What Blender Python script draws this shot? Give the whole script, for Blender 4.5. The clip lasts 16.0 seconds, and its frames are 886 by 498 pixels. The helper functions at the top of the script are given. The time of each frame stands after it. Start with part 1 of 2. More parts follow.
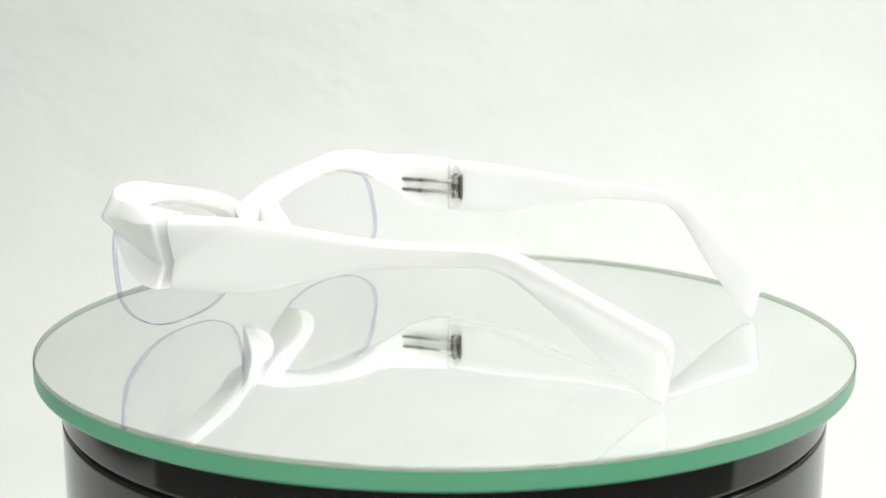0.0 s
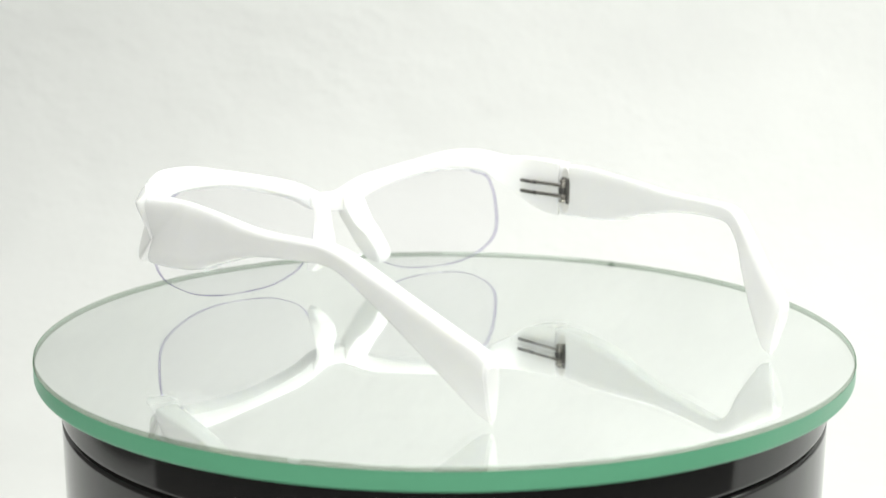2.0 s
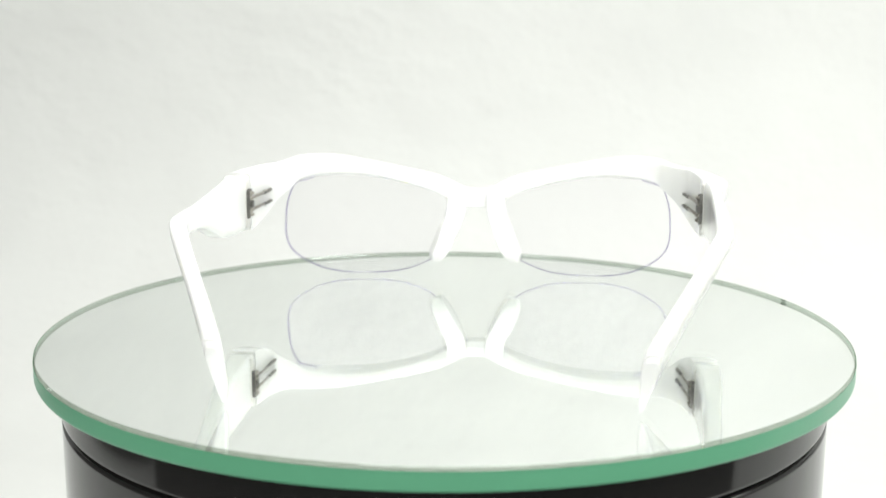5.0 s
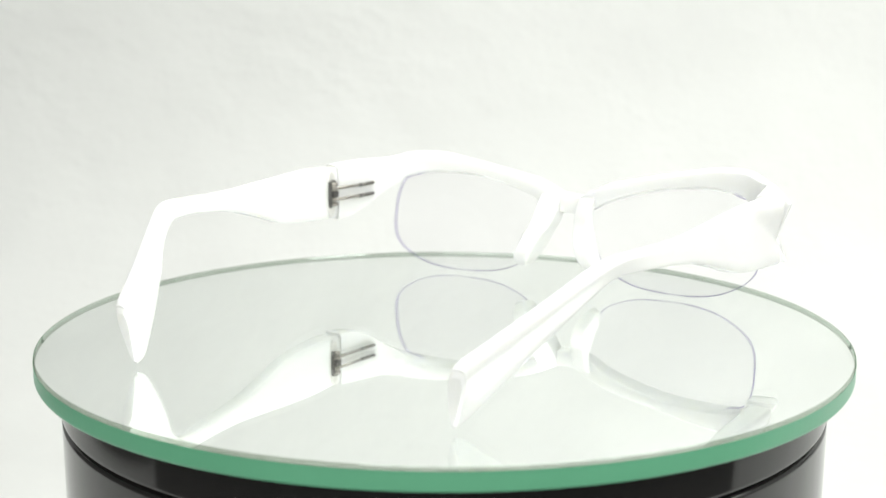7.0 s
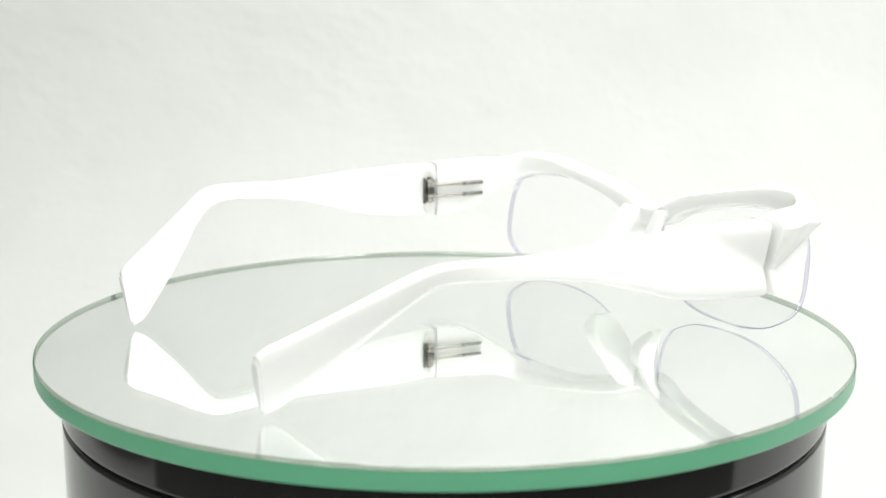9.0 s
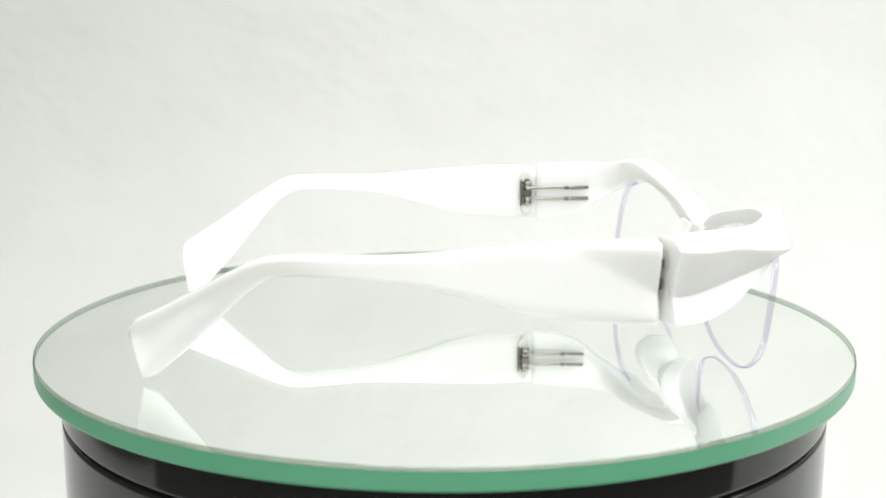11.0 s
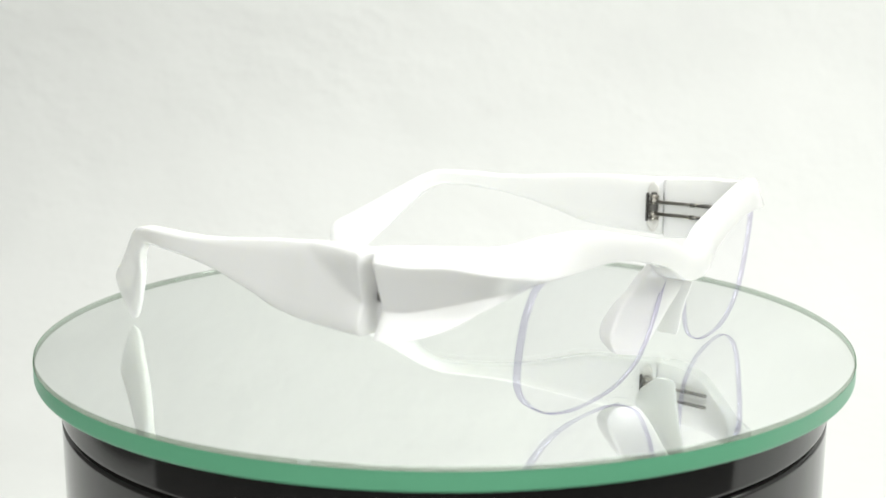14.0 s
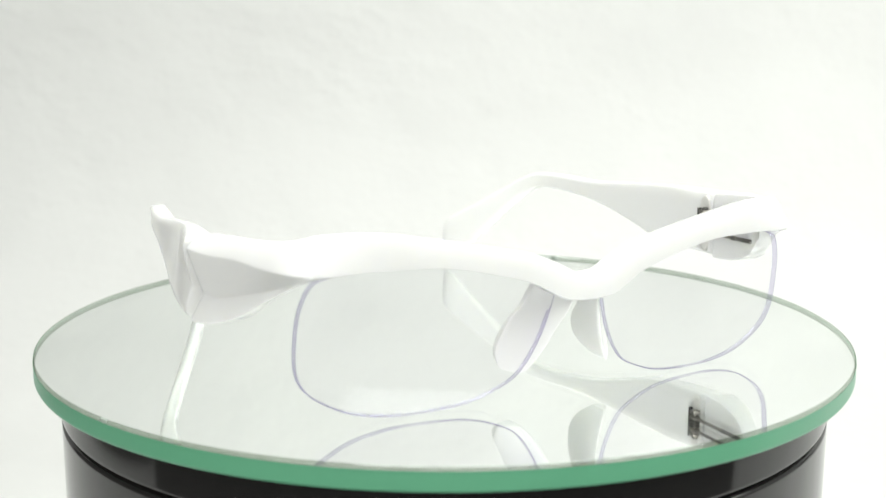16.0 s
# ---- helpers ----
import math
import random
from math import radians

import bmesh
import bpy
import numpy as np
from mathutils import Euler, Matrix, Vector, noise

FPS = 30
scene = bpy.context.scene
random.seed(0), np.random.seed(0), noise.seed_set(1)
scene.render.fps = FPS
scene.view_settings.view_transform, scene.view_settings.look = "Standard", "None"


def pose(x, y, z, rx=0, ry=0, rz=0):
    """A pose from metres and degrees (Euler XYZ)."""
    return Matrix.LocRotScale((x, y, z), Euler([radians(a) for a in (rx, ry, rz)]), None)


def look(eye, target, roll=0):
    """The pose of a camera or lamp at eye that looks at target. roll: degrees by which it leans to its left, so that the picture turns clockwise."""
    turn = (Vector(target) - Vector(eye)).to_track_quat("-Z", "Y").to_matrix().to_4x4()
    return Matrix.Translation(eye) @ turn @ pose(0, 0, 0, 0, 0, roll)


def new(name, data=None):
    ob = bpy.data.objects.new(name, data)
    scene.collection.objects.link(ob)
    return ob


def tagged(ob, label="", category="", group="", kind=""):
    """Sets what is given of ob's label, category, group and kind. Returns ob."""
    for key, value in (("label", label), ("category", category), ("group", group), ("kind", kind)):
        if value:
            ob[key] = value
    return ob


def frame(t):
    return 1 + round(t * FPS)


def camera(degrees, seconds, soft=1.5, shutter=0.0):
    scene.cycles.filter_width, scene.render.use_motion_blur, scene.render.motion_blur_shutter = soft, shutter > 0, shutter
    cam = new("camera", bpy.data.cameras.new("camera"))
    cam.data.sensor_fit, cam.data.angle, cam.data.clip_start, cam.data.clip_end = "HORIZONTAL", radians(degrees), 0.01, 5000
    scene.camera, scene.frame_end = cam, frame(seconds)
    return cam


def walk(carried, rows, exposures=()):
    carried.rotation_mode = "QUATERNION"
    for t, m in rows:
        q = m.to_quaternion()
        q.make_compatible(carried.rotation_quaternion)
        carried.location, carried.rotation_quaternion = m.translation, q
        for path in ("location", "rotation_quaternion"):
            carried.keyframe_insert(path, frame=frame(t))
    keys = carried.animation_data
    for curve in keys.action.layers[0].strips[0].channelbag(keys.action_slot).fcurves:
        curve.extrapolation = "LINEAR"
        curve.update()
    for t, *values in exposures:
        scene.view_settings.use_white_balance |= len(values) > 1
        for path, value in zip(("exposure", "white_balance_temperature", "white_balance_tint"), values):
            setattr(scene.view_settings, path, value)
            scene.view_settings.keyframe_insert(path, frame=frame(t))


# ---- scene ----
U = 0.1                      # radius of the glass plate; the plan below is in this unit
TURN, START = -13.344, 62.71  # degrees a second, and the spectacles' heading at the start

# ---- camera ----
cam = camera(43.81, 16.0, soft=1.6)
cam.data.dof.use_dof, cam.data.dof.focus_distance, cam.data.dof.aperture_fstop = True, 0.262, 23.0
EYE = pose(0, -0.27665, 0.06987, 90 - 10.383, 0, 0.087) @ pose(0, 0, 0, 0, 0, 0.14)
walk(cam, [(0, EYE), (16.0, EYE)], [(0, 0.03), (3.5, 0.07), (7.0, 0.07), (9.0, 0.07), (11.4, 0.02), (13.5, 0.02), (15.0, 0.06), (16.0, 0.08)])

# ---- light ----
world = bpy.data.worlds.new("studio_air")
scene.world = world
world.use_nodes = True
world.node_tree.nodes["Background"].inputs[0].default_value = (1.0, 1.0, 0.98, 1)
world.node_tree.nodes["Background"].inputs[1].default_value = 0.15


def softbox(name, eye, target, wide, high, watts, colour=(0.985, 1.0, 0.975)):
    data = bpy.data.lights.new(name, "AREA")
    data.shape, data.size, data.size_y, data.energy, data.color = "RECTANGLE", wide, high, watts, colour
    lamp = new(name, data)
    lamp.matrix_world = look(eye, target)
    return lamp


softbox("softbox_key", (0.26, -0.28, 0.28), (0.01, -0.01, 0.02), 0.16, 0.16, 0.66)
softbox("softbox_top", (0.22, 0.06, 0.95), (0.06, 0.06, 0.0), 1.0, 0.9, 12.2)
softbox("softbox_front", (-0.38, -0.84, 0.55), (0.02, 0.0, 0.0), 0.9, 0.7, 7.8)
softbox("softbox_back", (0.90, 0.0, 0.75), (0.45, 0.7, 0.40), 0.6, 0.5, 4.6)


# ---- materials ----
def material(name, colour=(0.8, 0.8, 0.8), rough=0.5, metal=0.0, coat=0.0):
    m = bpy.data.materials.new(name)
    m.use_nodes = True
    b = m.node_tree.nodes["Principled BSDF"]
    b.inputs["Base Color"].default_value = (*colour, 1)
    b.inputs["Roughness"].default_value = rough
    b.inputs["Metallic"].default_value = metal
    b.inputs["Coat Weight"].default_value = coat
    return m


def node(m, kind, **values):
    n = m.node_tree.nodes.new(kind)
    for key, value in values.items():
        n.inputs[key.replace("_", " ")].default_value = value
    return n


def join(m, a, out, b, slot):
    m.node_tree.links.new(a.outputs[out], b.inputs[slot])


def mottle(m, scale, low, high, detail=4.0):
    """Vary the base colour between two near tones with object-space noise."""
    b = m.node_tree.nodes["Principled BSDF"]
    where = node(m, "ShaderNodeTexCoord")
    n = node(m, "ShaderNodeTexNoise", Scale=scale, Detail=detail, Roughness=0.6)
    ramp = node(m, "ShaderNodeMix")
    ramp.data_type = "RGBA"
    ramp.inputs["A"].default_value, ramp.inputs["B"].default_value = (*low, 1), (*high, 1)
    join(m, where, "Object", n, "Vector")
    join(m, n, "Fac", ramp, "Factor")
    m.node_tree.links.new(ramp.outputs["Result"], b.inputs["Base Color"])
    return m


def relief(m, scale, strength, distance, detail=3.0, stretch=(1, 1, 1)):
    b = m.node_tree.nodes["Principled BSDF"]
    where = node(m, "ShaderNodeTexCoord")
    size = node(m, "ShaderNodeMapping", Scale=stretch)
    n = node(m, "ShaderNodeTexNoise", Scale=scale, Detail=detail)
    bump = node(m, "ShaderNodeBump", Strength=strength, Distance=distance)
    join(m, where, "Object", size, "Vector")
    join(m, size, "Vector", n, "Vector")
    join(m, n, "Fac", bump, "Height")
    join(m, bump, "Normal", b, "Normal")
    return m


ACETATE = relief(mottle(material("white_acetate", rough=0.11), 60, (0.755, 0.755, 0.74), (0.795, 0.795, 0.785)), 220, 0.05, 0.0004)
ACETATE.node_tree.nodes["Principled BSDF"].inputs["Subsurface Weight"].default_value = 0.5
ACETATE.node_tree.nodes["Principled BSDF"].inputs["Subsurface Radius"].default_value = (1.0, 1.0, 0.9)
ACETATE.node_tree.nodes["Principled BSDF"].inputs["Subsurface Scale"].default_value = 0.003
STEEL = relief(mottle(material("hinge_steel", rough=0.3, metal=1.0), 900, (0.24, 0.225, 0.20), (0.40, 0.38, 0.34)), 1500, 0.2, 0.0002)
SLOT = mottle(material("milled_acetate", rough=0.5), 300, (0.62, 0.61, 0.57), (0.74, 0.73, 0.70))
DARK_STEEL = mottle(material("dark_steel", rough=0.45, metal=0.8), 900, (0.08, 0.077, 0.07), (0.17, 0.165, 0.155))
TIP_STEEL = mottle(material("worn_steel", rough=0.4, metal=0.9), 900, (0.13, 0.125, 0.115), (0.22, 0.21, 0.19))
SILVER = material("mirror_silver", (0.965, 0.982, 0.965), 0.0, 1.0)
DRUM = relief(mottle(material("black_lacquer", rough=0.08), 30, (0.006, 0.006, 0.006), (0.012, 0.011, 0.010)), 40, 0.03, 0.002)
DARK = material("dark_gap", (0.01, 0.01, 0.01), 0.6)
PAPER = relief(mottle(material("white_paper", rough=0.85), 7, (0.625, 0.63, 0.612), (0.705, 0.71, 0.69), 5.0), 9, 0.34, 0.02, 4.0, (1, 1, 1.2))
PLASTER = mottle(material("white_wall", rough=0.9), 3, (0.78, 0.78, 0.77), (0.82, 0.82, 0.81))
# darker copy of the wall tone: the room's unlit side put into the colour
DIM = mottle(material("dimmed_room", rough=0.9), 2, (0.22, 0.22, 0.215), (0.27, 0.27, 0.265))
CHIP = mottle(material("chipped_glass", rough=0.5), 900, (0.30, 0.36, 0.31), (0.45, 0.50, 0.45))
EDGE = mottle(material("green_glass_edge", rough=0.3), 25, (0.105, 0.345, 0.200), (0.135, 0.415, 0.245))


def lens_glass(name, tint, gloss):
    m = bpy.data.materials.new(name)
    m.use_nodes = True
    t = m.node_tree
    t.nodes.remove(t.nodes["Principled BSDF"])
    clear = node(m, "ShaderNodeBsdfTransparent", Color=(*tint, 1))
    shine = node(m, "ShaderNodeBsdfGlossy", Color=(0.96, 0.97, 1.0, 1), Roughness=0.0)
    mix = node(m, "ShaderNodeMixShader", Fac=gloss)
    join(m, clear, "BSDF", mix, 1)
    join(m, shine, "BSDF", mix, 2)
    join(m, mix, "Shader", t.nodes["Material Output"], "Surface")
    return m


GLASS = lens_glass("plate_glass", (0.988, 0.995, 0.988), 0.10)
BEVEL = lens_glass("ground_bevel", (0.50, 0.56, 0.49), 0.08)
LENS = lens_glass("coated_lens", (0.985, 0.982, 0.988), 0.006)
LENS_EDGE = lens_glass("lens_edge", (0.77, 0.745, 0.865), 0.06)
CHAMFER = lens_glass("lens_chamfer", (0.54, 0.51, 0.68), 0.05)


# ---- mesh helpers ----
def part(name, bm, mat, parent=None, label="", smooth=True, turn=True):
    if turn:
        bmesh.ops.recalc_face_normals(bm, faces=bm.faces)
    me = bpy.data.meshes.new(name)
    bm.to_mesh(me)
    bm.free()
    for f in me.polygons:
        f.use_smooth = smooth
    me.materials.append(mat)
    ob = new(name, me)
    ob.parent = parent
    return tagged(ob, label)


def glide(points, k):
    """Catmull-Rom through a list of vectors, k steps between neighbours."""
    out = []
    n = len(points)
    for i in range(n - 1):
        a, b, c, d = points[max(i - 1, 0)], points[i], points[i + 1], points[min(i + 2, n - 1)]
        for j in range(k):
            t = j / k
            out.append(0.5 * ((2 * b) + (c - a) * t + (2 * a - 5 * b + 4 * c - d) * t * t + (3 * b - a - 3 * c + d) * t ** 3))
    return out + [points[-1].copy()]


def rounded(long, short, radius):
    """Points round a rounded square of half-width one: long runs on two sides, short on the other two."""
    out = []
    k = 1 - radius
    for side, m in ((0, long), (1, short), (2, long), (3, short)):
        run = [(1, -k + 2 * k * i / m) for i in range(m)]
        bend = [(k + radius * math.cos(a), k + radius * math.sin(a)) for a in (j * math.pi / 16 for j in range(8))]
        for x, y in run + bend:
            for _ in range(side):
                x, y = -y, x
            out.append((x, y))
    return out


def loft(stations, side=1, long=14, short=5, radius=0.3, k=6, ends=0.5, shape=None, skew=0.0, lift=0.0, tail=None):
    """A solid through quads (outer top, outer bottom, inner bottom, inner top), mirrored in x by side, with rounded edges and ends."""
    tracks = [glide([Vector(s[c]) for s in stations], k) for c in range(4)]
    ring = rounded(long, short, radius)
    n = len(ring)
    rows = list(zip(*tracks))
    bm = bmesh.new()
    loops = []

    def loop(q, grow, shift, f):
        mid = (q[0] + q[1] + q[2] + q[3]) / 4
        vs = []
        round_off = max(0.0, min(1.0, (f - tail) * 6)) * 0.45 if tail else 0.0
        for u, v in ring:
            u, v = u + (u * math.sqrt(1 - v * v / 2) - u) * round_off, v + (v * math.sqrt(1 - u * u / 2) - v) * round_off
            p = (q[0] * (1 + u) * (1 + v) + q[1] * (1 + u) * (1 - v) + q[2] * (1 - u) * (1 - v) + q[3] * (1 - u) * (1 + v)) / 4
            if shape:
                p = p + (q[3] - q[0]).normalized() * shape(mid.y, u, v)
            p = mid + (p - mid) * grow + shift
            vs.append(bm.verts.new(((p.x * side - skew * (0.35 - p.y)) * U, p.y * U, (p.z + lift * max(0.0, 0.35 - p.y) * max(0.0, p.z) / 0.3) * U)))
        loops.append(vs)

    first, last = rows[0], rows[-1]
    def ahead(a, b):
        d = sum((x - y for x, y in zip(a, b)), Vector()) / 4
        return d.normalized()
    r = ends * 0.02
    for g, s in ((0.80, 1.0), (0.93, 0.4)):
        loop(first, g, ahead(first, rows[1]) * r * (s - 0.4), 0)
    for i, q in enumerate(rows):
        loop(q, 1, Vector(), i / (len(rows) - 1))
    for g, s in ((0.93, 0.4), (0.80, 1.0)):
        loop(last, g, ahead(last, rows[-2]) * r * (s - 0.4), 1)
    for a, b in zip(loops, loops[1:]):
        for i in range(n):
            bm.faces.new((a[i], a[(i + 1) % n], b[(i + 1) % n], b[i]))
    for vs in (loops[0], loops[-1]):
        c = bm.verts.new(sum((v.co for v in vs), Vector()) / n)
        for i in range(n):
            bm.faces.new((vs[i], vs[(i + 1) % n], c))
    return bm


def lathe(profile, n=160, closed=True):
    """A body of revolution about z from (radius, height) pairs."""
    bm = bmesh.new()
    rings = [[bm.verts.new((r * math.cos(2 * math.pi * i / n), r * math.sin(2 * math.pi * i / n), z)) for i in range(n)] for r, z in profile]
    pairs = list(zip(rings, rings[1:])) + ([(rings[-1], rings[0])] if closed else [])
    for a, b in pairs:
        for i in range(n):
            bm.faces.new((a[i], a[(i + 1) % n], b[(i + 1) % n], b[i]))
    return bm


def rod(a, b, r, n=12, ball=True):
    """A round rod with eased ends."""
    a, b = Vector(a), Vector(b)
    turn = (b - a).to_track_quat("Z", "Y")
    bm = bmesh.new()
    length = (b - a).length
    e = min(r * 0.5, length * 0.2)
    rings = []
    for z, g in ((0, 0.6), (e, 1), (length - e, 1), (length, 0.6)):
        rings.append([bm.verts.new(a + turn @ Vector((r * g * math.cos(2 * math.pi * i / n), r * g * math.sin(2 * math.pi * i / n), z))) for i in range(n)])
    for p, q in zip(rings, rings[1:]):
        for i in range(n):
            bm.faces.new((p[i], p[(i + 1) % n], q[(i + 1) % n], q[i]))
    bm.faces.new(rings[0])
    bm.faces.new(rings[-1])
    return bm


def slab(x0, x1, y0, y1, z0, z1, soft=0.0):
    bm = bmesh.new()
    bmesh.ops.create_cube(bm, size=1)
    for v in bm.verts:
        v.co = ((x0 + x1) / 2 + v.co.x * (x1 - x0), (y0 + y1) / 2 + v.co.y * (y1 - y0), (z0 + z1) / 2 + v.co.z * (z1 - z0))
    if soft:
        bmesh.ops.bevel(bm, geom=bm.edges[:], offset=soft, segments=2, affect="EDGES", profile=0.5)
    return bm


# ---- setting ----
def setting():
    low = -0.20
    # paper sweep: wall, curve and floor in one sheet
    bm = bmesh.new()
    rows = []
    prof = [(-0.10, low)] + [(0.42 + 0.28 * math.sin(a), low + 0.28 - 0.28 * math.cos(a)) for a in np.linspace(0, math.pi / 2, 16)] + [(0.70, 0.5), (0.70, 1.5)]
    fine = []
    for (y0, z0), (y1, z1) in zip(prof, prof[1:]):
        m = max(1, int(math.hypot(y1 - y0, z1 - z0) / 0.03))
        fine += [(y0 + (y1 - y0) * j / m, z0 + (z1 - z0) * j / m) for j in range(m)]
    fine.append(prof[-1])
    for y, z in fine:
        row = []
        for i in range(81):
            x = -0.56 + 1.76 * i / 80
            w = 0.006 * noise.noise(Vector((x * 4, z * 4 + y * 4, 1.3))) + 0.002 * noise.noise(Vector((x * 14, z * 14, y * 14)))
            up = 0.0 if z < low + 0.02 else 1.0
            row.append(bm.verts.new((x, y + w * up, z)))
        rows.append(row)
    for a, b in zip(rows, rows[1:]):
        for i in range(80):
            bm.faces.new((a[i], a[i + 1], b[i + 1], b[i]))
    sweep = part("backdrop", bm, PAPER)
    sweep.modifiers.new("thickness", "SOLIDIFY").thickness = 0.002
    tagged(sweep, "large white crumpled paper backdrop sweep behind the turntable", "backdrop", kind="structure")
    # unseen room; west wall and floor darkened to cut fill and drum reflections
    for name, box, mat in (
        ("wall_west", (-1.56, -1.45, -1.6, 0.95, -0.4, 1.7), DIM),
        ("wall_east", (1.45, 1.56, -1.6, 0.95, -0.4, 1.7), PLASTER),
        ("wall_north", (-1.56, 1.56, 0.95, 1.05, -0.4, 1.7), PLASTER),
        ("wall_south", (-1.56, 1.56, -1.7, -1.6, -0.4, 1.7), PLASTER),
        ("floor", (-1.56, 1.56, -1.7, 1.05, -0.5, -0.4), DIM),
        ("ceiling", (-1.56, 1.56, -1.7, 1.05, 1.7, 1.8), PLASTER),
    ):
        tagged(part(name, slab(*box), mat, smooth=False), name.split("_")[0] + " of the plain photo studio, matt paint, out of view", name.split("_")[0], kind="structure")


# ---- turntable ----
def turntable():
    base = tagged(new("turntable_base"), "glossy black round motorised turntable base under the glass plate", "turntable")
    base.location = (0, 0, -0.198)
    z0 = 0.198
    r = 0.0945
    lid = [(0.0, z0 - 0.0057), (r - 0.0012, z0 - 0.0057), (r - 0.0003, z0 - 0.0062), (r, z0 - 0.0070), (r, z0 - 0.0074), (r, z0 - 0.0137), (r, z0 - 0.0141), (r - 0.0004, z0 - 0.0146), (r - 0.003, z0 - 0.0147)]
    part("lid", lathe(lid[::-1], closed=False), DRUM, base, turn=False)
    body = [(r - 0.003, z0 - 0.0153), (r - 0.0004, z0 - 0.0154), (r, z0 - 0.0159), (r, z0 - 0.0164), (r, 0.012), (r, 0.006), (r - 0.001, 0.002), (r - 0.003, 0.0), (0.0, 0.0)]
    part("drum", lathe(body[::-1], closed=False), DRUM, base, turn=False)
    part("seam", lathe([(r - 0.0028, z0 - 0.0143), (r - 0.0028, z0 - 0.0157)], closed=False), DARK, base, "dark gap below the lid")

    plate = tagged(new("glass_plate"), "round mirrored glass plate with green polished edge, turning", "glass plate")
    R, t = 1.0 * U, 0.0049
    MIRROR = 0.00088         # how deep the silver appears to lie, seen through the glass
    bm = bmesh.new()
    bmesh.ops.create_circle(bm, cap_ends=True, segments=256, radius=R - 0.0004)
    part("glass_face", bm, GLASS, plate, "clear glass top face", smooth=False)
    bm = bmesh.new()
    bmesh.ops.create_circle(bm, cap_ends=True, segments=256, radius=R - 0.0001)
    for v in bm.verts:
        v.co.z = -MIRROR
    part("mirror_backing", bm, SILVER, plate, "silvered mirror backing", smooth=False)
    part("bevel", lathe([(R - 0.0004, -0.00002), (R - 0.0001, -0.0002), (R, -0.0009)], 256, closed=False), BEVEL, plate, "grey-green ground bevel", smooth=False)
    rim = [(R - 0.0006, -0.00094), (R, -0.0009), (R, -t + 0.0006), (R - 0.0002, -t + 0.00015), (R - 0.0008, -t), (R - 0.0014, -t), (R - 0.00065, -t + 0.0002)]
    part("rim", lathe(rim, 256), EDGE, plate, "pale green glass edge", smooth=False)
    for turn in (20.2, -141.0):
        bm = bmesh.new()
        a = radians(turn)
        for k in range(7):
            b = a + (k - 3) * 0.004
            w = 0.00012 * (1 - abs(k - 3) / 3.2)
            for rr, zz in ((R - 0.0003 - w, -0.00004), (R - 0.00005, -0.0001), (R + 0.00006, -0.0006 - 2 * w)):
                bm.verts.new((rr * math.cos(b), rr * math.sin(b), zz))
        bm.verts.ensure_lookup_table()
        for k in range(6):
            for j in (0, 1):
                i = 3 * k + j
                bm.faces.new((bm.verts[i], bm.verts[i + 1], bm.verts[i + 4], bm.verts[i + 3]))
        part("chip", bm, CHIP, plate, "small pale chip in the bevel", smooth=False)
    return plate


# ---- spectacles ----
def q(yt, zt, yb, zb, xo, xi, lean_out=0.03, lean_in=0.0):
    """A temple station: top and bottom edge, outer and inner side, and how far the bottom draws in."""
    return ((xo, yt, zt), (xo - lean_out, yb, zb), (xi - lean_in, yb, zb), (xi, yt, zt))


def temple_facet(y, u, v):
    """A triangular hollow on the outer face that narrows back from the joint, with its crease low at the joint."""
    fade = max(0.0, min(1.0, (y - 0.17) / 0.165))
    if u <= 0 or fade == 0:
        return 0.0
    crease = 0.90 - 1.20 * fade
    rise = (1 - v) / (1 - crease) if v > crease else (v + 1) / (crease + 1)
    return 0.022 * fade * max(0.0, min(1.0, rise)) * u


def temple(side, parent):
    st = [
        ((0.684, 0.341, 0.326), (0.684, 0.339, 0.182), (0.640, 0.341, 0.178), (0.640, 0.341, 0.337)),
        ((0.716, 0.333, 0.334), (0.714, 0.331, 0.178), (0.641, 0.333, 0.178), (0.641, 0.333, 0.337)),
        q(0.310, 0.337, 0.310, 0.178, 0.712, 0.642, -0.008),
        q(0.20, 0.337, 0.21, 0.182, 0.680, 0.640, -0.030),
        q(0.13, 0.333, 0.14, 0.187, 0.668, 0.637, -0.032),
        q(0.07, 0.329, 0.08, 0.196, 0.662, 0.633, -0.029),
        q(0.01, 0.324, 0.02, 0.214, 0.658, 0.629, -0.024),
        q(-0.05, 0.319, -0.04, 0.230, 0.655, 0.624, -0.019),
        q(-0.12, 0.313, -0.11, 0.247, 0.651, 0.617, -0.013),
        q(-0.21, 0.310, -0.20, 0.261, 0.645, 0.607, -0.008),
        q(-0.31, 0.311, -0.30, 0.268, 0.632, 0.593, -0.004),
        q(-0.395, 0.309, -0.382, 0.267, 0.617, 0.575, 0.008),
        q(-0.442, 0.296, -0.425, 0.252, 0.600, 0.557, 0.008),
        q(-0.485, 0.273, -0.468, 0.214, 0.578, 0.534, 0.012),
        q(-0.545, 0.236, -0.515, 0.160, 0.545, 0.500, 0.018, 0.004),
        q(-0.600, 0.202, -0.568, 0.102, 0.514, 0.467, 0.026, 0.006),
        q(-0.650, 0.172, -0.618, 0.052, 0.487, 0.438, 0.032, 0.008),
        q(-0.694, 0.147, -0.660, 0.012, 0.464, 0.414, 0.036, 0.006),
        q(-0.710, 0.130, -0.690, 0.000, 0.454, 0.408, 0.036, 0.004),
    ]
    ob = part("temple", loft(st, side, long=24, radius=0.42, shape=temple_facet, tail=0.58, skew=0.033, lift=-0.014 * side), ACETATE, parent)
    ob.data.set_sharp_from_angle(angle=radians(24))
    return ob


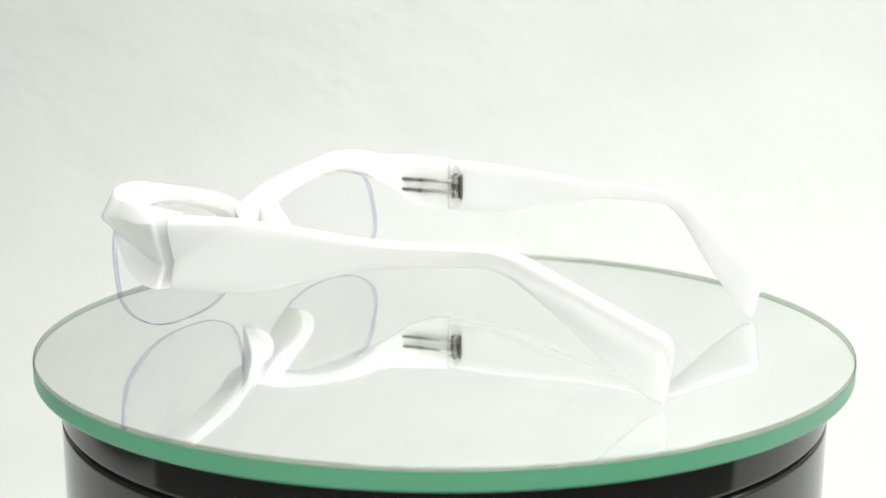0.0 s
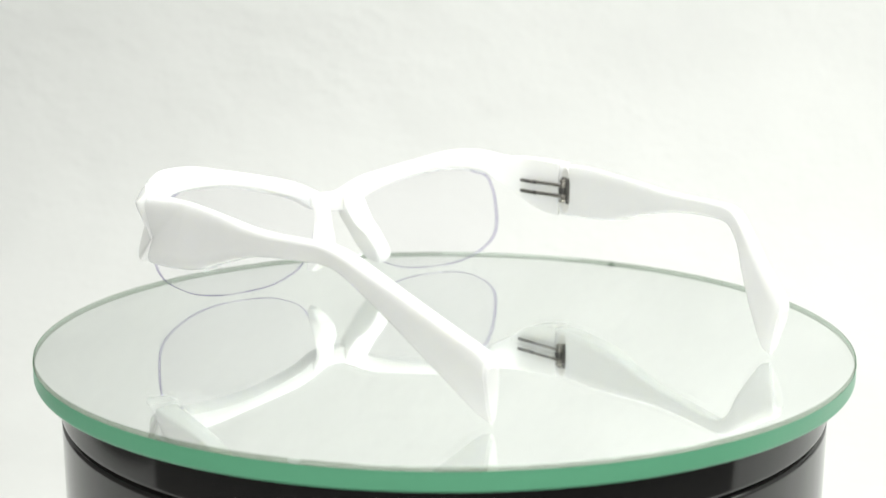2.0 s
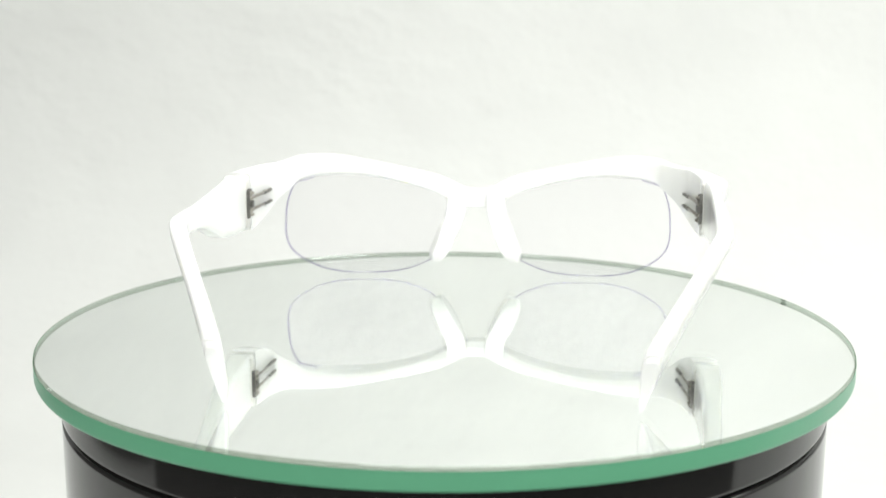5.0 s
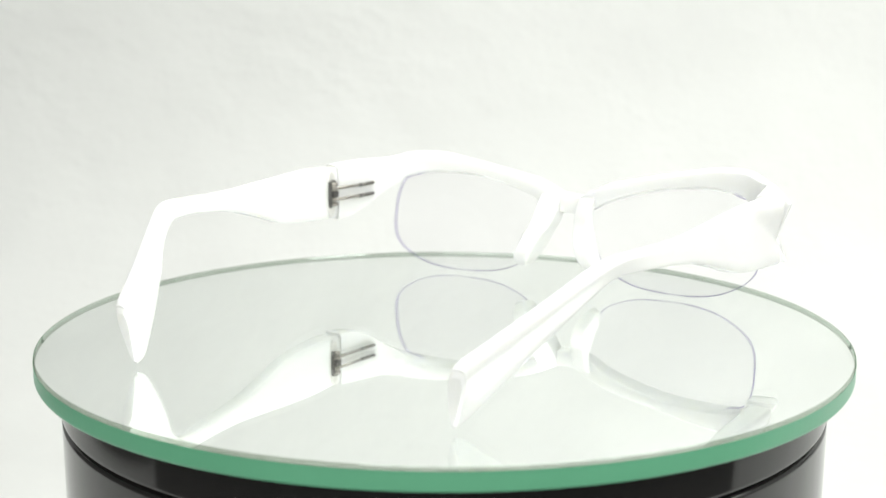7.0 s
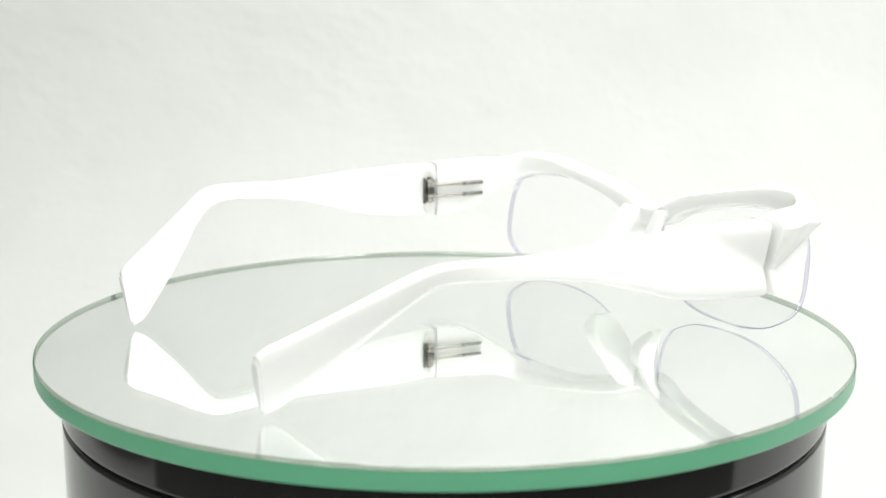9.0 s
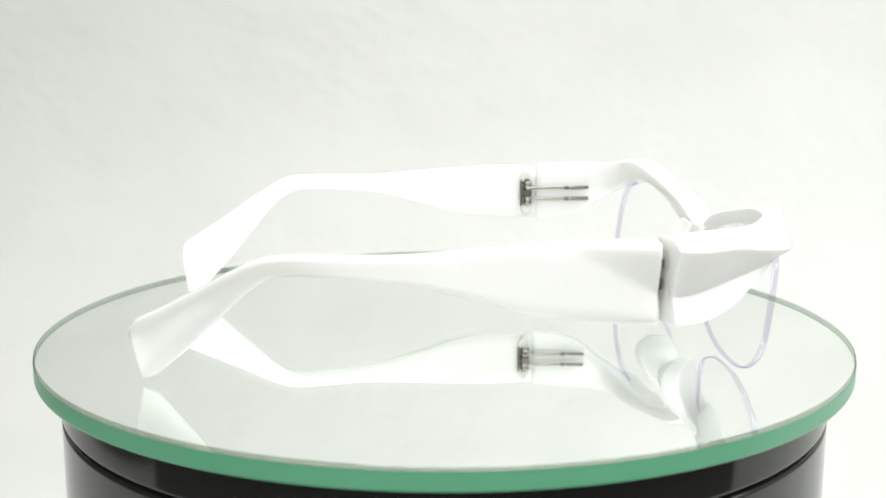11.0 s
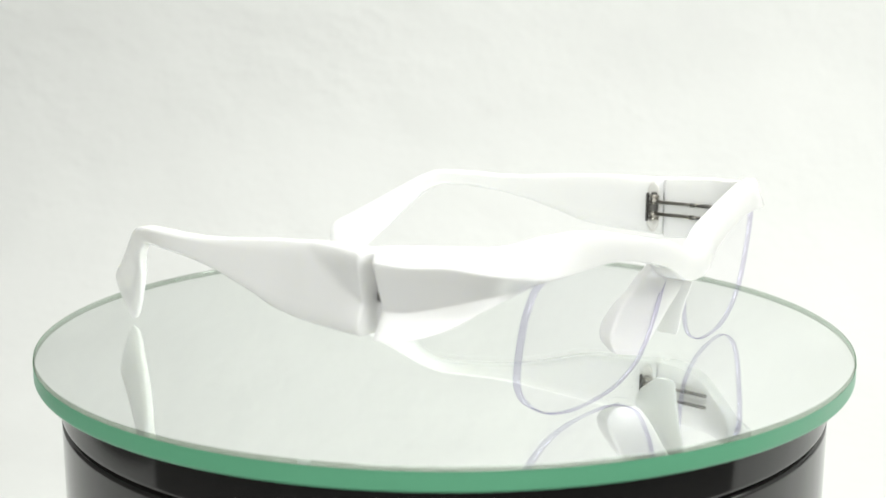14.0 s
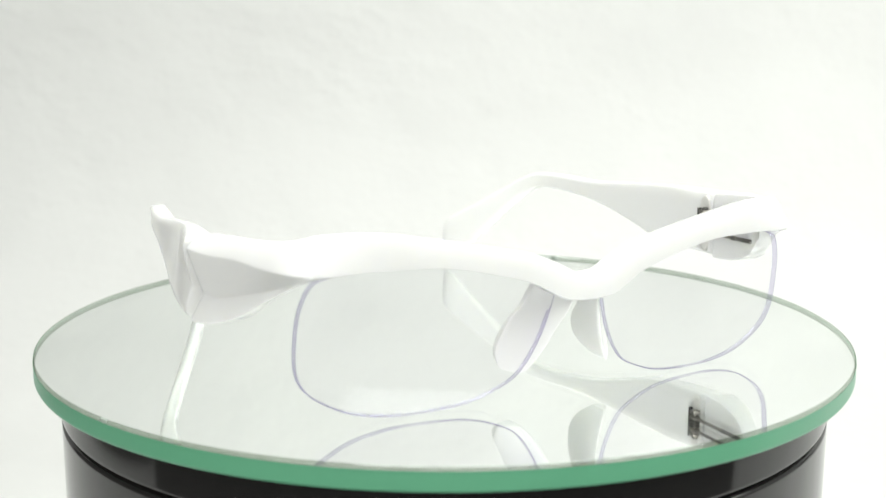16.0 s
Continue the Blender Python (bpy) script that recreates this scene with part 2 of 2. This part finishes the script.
def front_half():
    """Sections of the half front from the joint to the bridge: inner top, crown, ridge, crease, lower edge, inner bottom."""
    horn = [
        ((0.640, 0.346, 0.340), (0.684, 0.358, 0.342), (0.707, 0.362, 0.322), (0.680, 0.362, 0.228), (0.706, 0.362, 0.180), (0.640, 0.346, 0.176)),
        ((0.640, 0.352, 0.340), (0.694, 0.366, 0.343), (0.720, 0.373, 0.322), (0.686, 0.371, 0.226), (0.716, 0.371, 0.176), (0.640, 0.352, 0.174)),
        ((0.634, 0.420, 0.346), (0.674, 0.426, 0.349), (0.702, 0.430, 0.316), (0.667, 0.412, 0.226), (0.697, 0.436, 0.182), (0.636, 0.415, 0.180)),
        ((0.624, 0.490, 0.350), (0.648, 0.494, 0.352), (0.671, 0.500, 0.316), (0.641, 0.476, 0.240), (0.666, 0.500, 0.206), (0.624, 0.480, 0.202)),
        ((0.600, 0.533, 0.350), (0.622, 0.545, 0.352), (0.646, 0.556, 0.308), (0.621, 0.533, 0.256), (0.634, 0.548, 0.238), (0.600, 0.530, 0.240)),
        ((0.572, 0.568, 0.355), (0.594, 0.592, 0.357), (0.620, 0.612, 0.303), (0.600, 0.592, 0.275), (0.599, 0.590, 0.266), (0.568, 0.572, 0.270)),
        ((0.532, 0.595, 0.364), (0.548, 0.630, 0.371), (0.566, 0.654, 0.297), (0.554, 0.634, 0.291), (0.546, 0.624, 0.290), (0.528, 0.598, 0.304)),
    ]
    bar = [
        ((0.450, 0.662, 0.373), (0.450, 0.667, 0.299), (0.440, 0.613, 0.316), (0.440, 0.610, 0.361)),
        ((0.330, 0.674, 0.352), (0.330, 0.677, 0.295), (0.330, 0.621, 0.310), (0.330, 0.618, 0.343)),
        ((0.220, 0.682, 0.330), (0.220, 0.684, 0.274), (0.220, 0.628, 0.286), (0.220, 0.625, 0.322)),
        ((0.130, 0.690, 0.310), (0.130, 0.691, 0.248), (0.130, 0.633, 0.256), (0.130, 0.630, 0.301)),
        ((0.072, 0.696, 0.286), (0.072, 0.697, 0.218), (0.072, 0.638, 0.220), (0.072, 0.636, 0.277)),
        ((0.030, 0.700, 0.266), (0.030, 0.700, 0.208), (0.030, 0.642, 0.208), (0.030, 0.640, 0.258)),
    ]
    for top, low, inner_low, inner_top in bar:
        mix = [tuple(p + (r - p) * w for p, r in zip(low, inner_low)) for w in (0.3, 0.6)]
        horn.append((inner_top, top, low, mix[0], mix[1], inner_low))
    return horn


def faceted(stations, k=6):
    """A solid through sections of six corners, each corner eased by a narrow round."""
    ease = (0.007, 0.012, 0.009, 0.004, 0.006, 0.006)
    tracks = [glide([Vector(s[c]) for s in stations], k) for c in range(6)]
    rows = list(zip(*tracks))
    bm = bmesh.new()
    loops = []

    def loop(q, grow, shift):
        mid = sum(q, Vector()) / 6
        vs = []
        for c, p in enumerate(q):
            back, on = q[c - 1] - p, q[(c + 1) % 6] - p
            a = p + back * min(0.3, ease[c] / max(back.length, 1e-5))
            b = p + on * min(0.3, ease[c] / max(on.length, 1e-5))
            for w in (a, (a + b) * 0.22 + p * 0.56, b):
                vs.append(bm.verts.new((mid + (w - mid) * grow + shift) * U))
        loops.append(vs)

    def ahead(a, b):
        return (sum(a, Vector()) - sum(b, Vector())).normalized()

    loop(rows[0], 0.96, ahead(rows[0], rows[1]) * 0.003)
    for row in rows:
        loop(row, 1.0, Vector())
    loop(rows[-1], 0.96, ahead(rows[-1], rows[-2]) * 0.003)
    n = len(loops[0])
    for a, b in zip(loops, loops[1:]):
        for i in range(n):
            bm.faces.new((a[i], a[(i + 1) % n], b[(i + 1) % n], b[i]))
    for vs in (loops[0], loops[-1]):
        c = bm.verts.new(sum((v.co for v in vs), Vector()) / n)
        for i in range(n):
            bm.faces.new((vs[i], vs[(i + 1) % n], c))
    return bm


def front_frame(parent):
    half = front_half()
    other = [tuple((-p[0], p[1], p[2]) for p in s) for s in reversed(half)]
    ob = part("front_frame", faceted(half + other), ACETATE, parent)
    ob.data.set_sharp_from_angle(angle=radians(27))
    return ob


def nose_pad(side, parent):
    st = [
        ((0.026, 0.690, 0.250), (0.088, 0.650, 0.258), (0.088, 0.625, 0.258), (0.030, 0.635, 0.250)),
        ((0.028, 0.684, 0.215), (0.091, 0.616, 0.220), (0.087, 0.589, 0.214), (0.031, 0.611, 0.208)),
        ((0.036, 0.673, 0.180), (0.099, 0.598, 0.186), (0.093, 0.568, 0.178), (0.040, 0.586, 0.172)),
        ((0.048, 0.660, 0.150), (0.114, 0.579, 0.158), (0.102, 0.544, 0.148), (0.054, 0.549, 0.142)),
        ((0.064, 0.645, 0.110), (0.130, 0.566, 0.116), (0.116, 0.525, 0.108), (0.070, 0.529, 0.102)),
        ((0.082, 0.631, 0.076), (0.142, 0.563, 0.082), (0.128, 0.530, 0.078), (0.086, 0.536, 0.073)),
        ((0.100, 0.618, 0.052), (0.140, 0.573, 0.057), (0.130, 0.552, 0.056), (0.102, 0.560, 0.052)),
    ]
    ob = part("nose_pad", loft(st, side, long=6, short=6, radius=0.2), ACETATE, parent)
    ob.data.set_sharp_from_angle(angle=radians(40))
    return ob


LENS_SHAPE = [(0.522, 0.294), (0.565, 0.279), (0.587, 0.228), (0.593, 0.165), (0.590, 0.112), (0.572, 0.075), (0.535, 0.045), (0.478, 0.018), (0.405, 0.004),
              (0.325, 0.002), (0.240, 0.009), (0.180, 0.027), (0.128, 0.056), (0.088, 0.118), (0.064, 0.190), (0.060, 0.225), (0.085, 0.244), (0.167, 0.270), (0.290, 0.301), (0.385, 0.314), (0.480, 0.311)]


def lens_y(x, z):
    return 0.655 - 0.12 * (0.295 - z) - 0.15 * max(0.0, abs(x) - 0.07) ** 2


def lens(side, parent):
    loop = [Vector((x, z, 0)) for x, z in LENS_SHAPE]
    ext = [loop[-1]] + loop + loop[:2]
    out = []
    for i in range(1, len(ext) - 2):
        a, b, c, d = ext[i - 1:i + 3]
        for j in range(5):
            t = j / 5
            out.append(0.5 * ((2 * b) + (c - a) * t + (2 * a - 5 * b + 4 * c - d) * t * t + (3 * b - a - 3 * c + d) * t ** 3))
    mid = sum(out, Vector()) / len(out)
    face, edge = bmesh.new(), bmesh.new()

    def half(x):
        return 0.0044 + 0.0020 * max(0.0, min(1.0, (x - 0.25) / 0.3))

    def sheet(bm, way):
        rings = []
        for g in (1.0, 0.8, 0.55, 0.3):
            ring = []
            for p in out:
                s = mid + (p - mid) * g
                ring.append(bm.verts.new((s.x * side * U, (lens_y(s.x, s.y) + way * half(s.x)) * U, s.y * U)))
            rings.append(ring)
        c = bm.verts.new((mid.x * side * U, (lens_y(mid.x, mid.y) + way * half(mid.x)) * U, mid.y * U))
        n = len(out)
        for a, b in zip(rings, rings[1:]):
            for i in range(n):
                bm.faces.new((a[i], a[(i + 1) % n], b[(i + 1) % n], b[i]))
        for i in range(n):
            bm.faces.new((rings[-1][i], rings[-1][(i + 1) % n], c))

    sheet(face, 1)
    sheet(face, -1)
    glass = part("lens", face, LENS, parent, "clear coated lens")
    n = len(out)
    rings = []
    for way, g in ((-1, 1.0), (-0.6, 1.006), (0.6, 1.006), (1, 1.0)):
        ring = []
        for p in out:
            s = mid + (p - mid) * g
            ring.append(edge.verts.new((s.x * side * U, (lens_y(s.x, s.y) + way * half(s.x)) * U, max(s.y, 0.002) * U)))
        rings.append(ring)
    for a, b in zip(rings, rings[1:]):
        for i in range(n):
            edge.faces.new((a[i], a[(i + 1) % n], b[(i + 1) % n], b[i]))
    part("lens_edge", edge, LENS_EDGE, glass, "violet polished lens edge")
    for way in (-1.06, 1.06):
        ridge = bmesh.new()
        inner, outer = [], []
        for p in out:
            d = (p - mid).normalized()
            for ring, w in ((inner, -0.0014), (outer, 0.0005)):
                a = p + d * w
                ring.append(ridge.verts.new((a.x * side * U, (lens_y(a.x, a.y) + way * half(a.x)) * U, max(a.y, 0.0025) * U)))
        for i in range(n):
            ridge.faces.new((inner[i], inner[(i + 1) % n], outer[(i + 1) % n], outer[i]))
        part("edge_chamfer", ridge, CHAMFER, glass, "violet chamfer line")
    return glass


def oval(x0, x1, y, z, half_y, half_z, n=32):
    """A flat oval disc between x0 and x1, with an eased rim."""
    bm = bmesh.new()
    rings = [[bm.verts.new((x, y + half_y * g * math.cos(2 * math.pi * i / n), z + half_z * g * math.sin(2 * math.pi * i / n))) for i in range(n)]
             for x, g in ((x0, 1.0), (x1, 1.0), (x1 - (x1 - x0) * 0.15, 0.86))]
    for a, b in zip(rings, rings[1:]):
        for i in range(n):
            bm.faces.new((a[i], a[(i + 1) % n], b[(i + 1) % n], b[i]))
    bm.faces.new(rings[0])
    bm.faces.new(rings[-1])
    return bm


def hinge(side, parent):
    s = side * U
    part("hinge_recess", oval(0.650 * s, 0.6385 * s, 0.312 * U, 0.258 * U, 0.022 * U, 0.072 * U), SLOT, parent, "pale milled oval hinge recess")
    h = part("hinge", rod((0.636 * s, 0.316 * U, 0.220 * U), (0.636 * s, 0.316 * U, 0.294 * U), 0.010 * U), STEEL, parent, "small steel barrel hinge")
    for z in (0.226, 0.240, 0.274, 0.288):
        part("knuckle", rod((0.636 * s, 0.316 * U, (z - 0.0055) * U), (0.636 * s, 0.316 * U, (z + 0.0055) * U), 0.0145 * U), STEEL, h)
    part("barrel_plate", slab(*sorted((0.644 * s, 0.6245 * s)), 0.303 * U, 0.328 * U, 0.2475 * U, 0.2665 * U, 0.0001), DARK_STEEL, h, "dark square middle plate")
    part("post", slab(*sorted((0.645 * s, 0.629 * s)), 0.294 * U, 0.299 * U, 0.217 * U, 0.297 * U, 0.0001), DARK_STEEL, h, "dark upright plate edge")
    part("screw", rod((0.636 * s, 0.316 * U, 0.292 * U), (0.636 * s, 0.316 * U, 0.300 * U), 0.008 * U), DARK_STEEL, h, "dark screw head")
    for z in (0.240, 0.274):
        part("leg", rod((0.630 * s, 0.312 * U, z * U), (0.6165 * s, 0.500 * U, (z + 0.001) * U), 0.0048 * U), STEEL, h, "thin steel hinge leg")
        part("collar", rod((0.6215 * s, 0.428 * U, z * U), (0.6205 * s, 0.445 * U, z * U), 0.0060 * U), DARK_STEEL, h, "dark collar on the leg")
        part("leg_tip", rod((0.6205 * s, 0.447 * U, z * U), (0.6160 * s, 0.503 * U, (z + 0.001) * U), 0.0053 * U), TIP_STEEL, h, "grey tip of the leg")
    for z in (0.248, 0.290):
        part("joint_knuckle", rod((0.660 * s, 0.3435 * U, (z - 0.011) * U), (0.660 * s, 0.3435 * U, (z + 0.011) * U), 0.0085 * U), TIP_STEEL, h, "steel knuckle in the joint's gap")
    return h


def eyeglasses():
    g = tagged(new("eyeglasses"), "white acetate half-rim eyeglasses with clear lenses, standing open on mirrored glass", "eyeglasses")
    front_frame(g)
    for side in (1, -1):
        temple(side, g)
        nose_pad(side, g)
        lens(side, g)
        hinge(side, g)
    return g


setting()
glass_plate = turntable()
spectacles = eyeglasses()


def motions():
    times = [i * 0.5 for i in range(33)]
    walk(glass_plate, [(t, pose(0, 0, 0, 0, 0, START + TURN * t)) for t in times])
    walk(spectacles, [(t, pose(0, 0, 0, 0, 0, START + TURN * t) @ pose(0.054 * U, 0, 0)) for t in times])


motions()
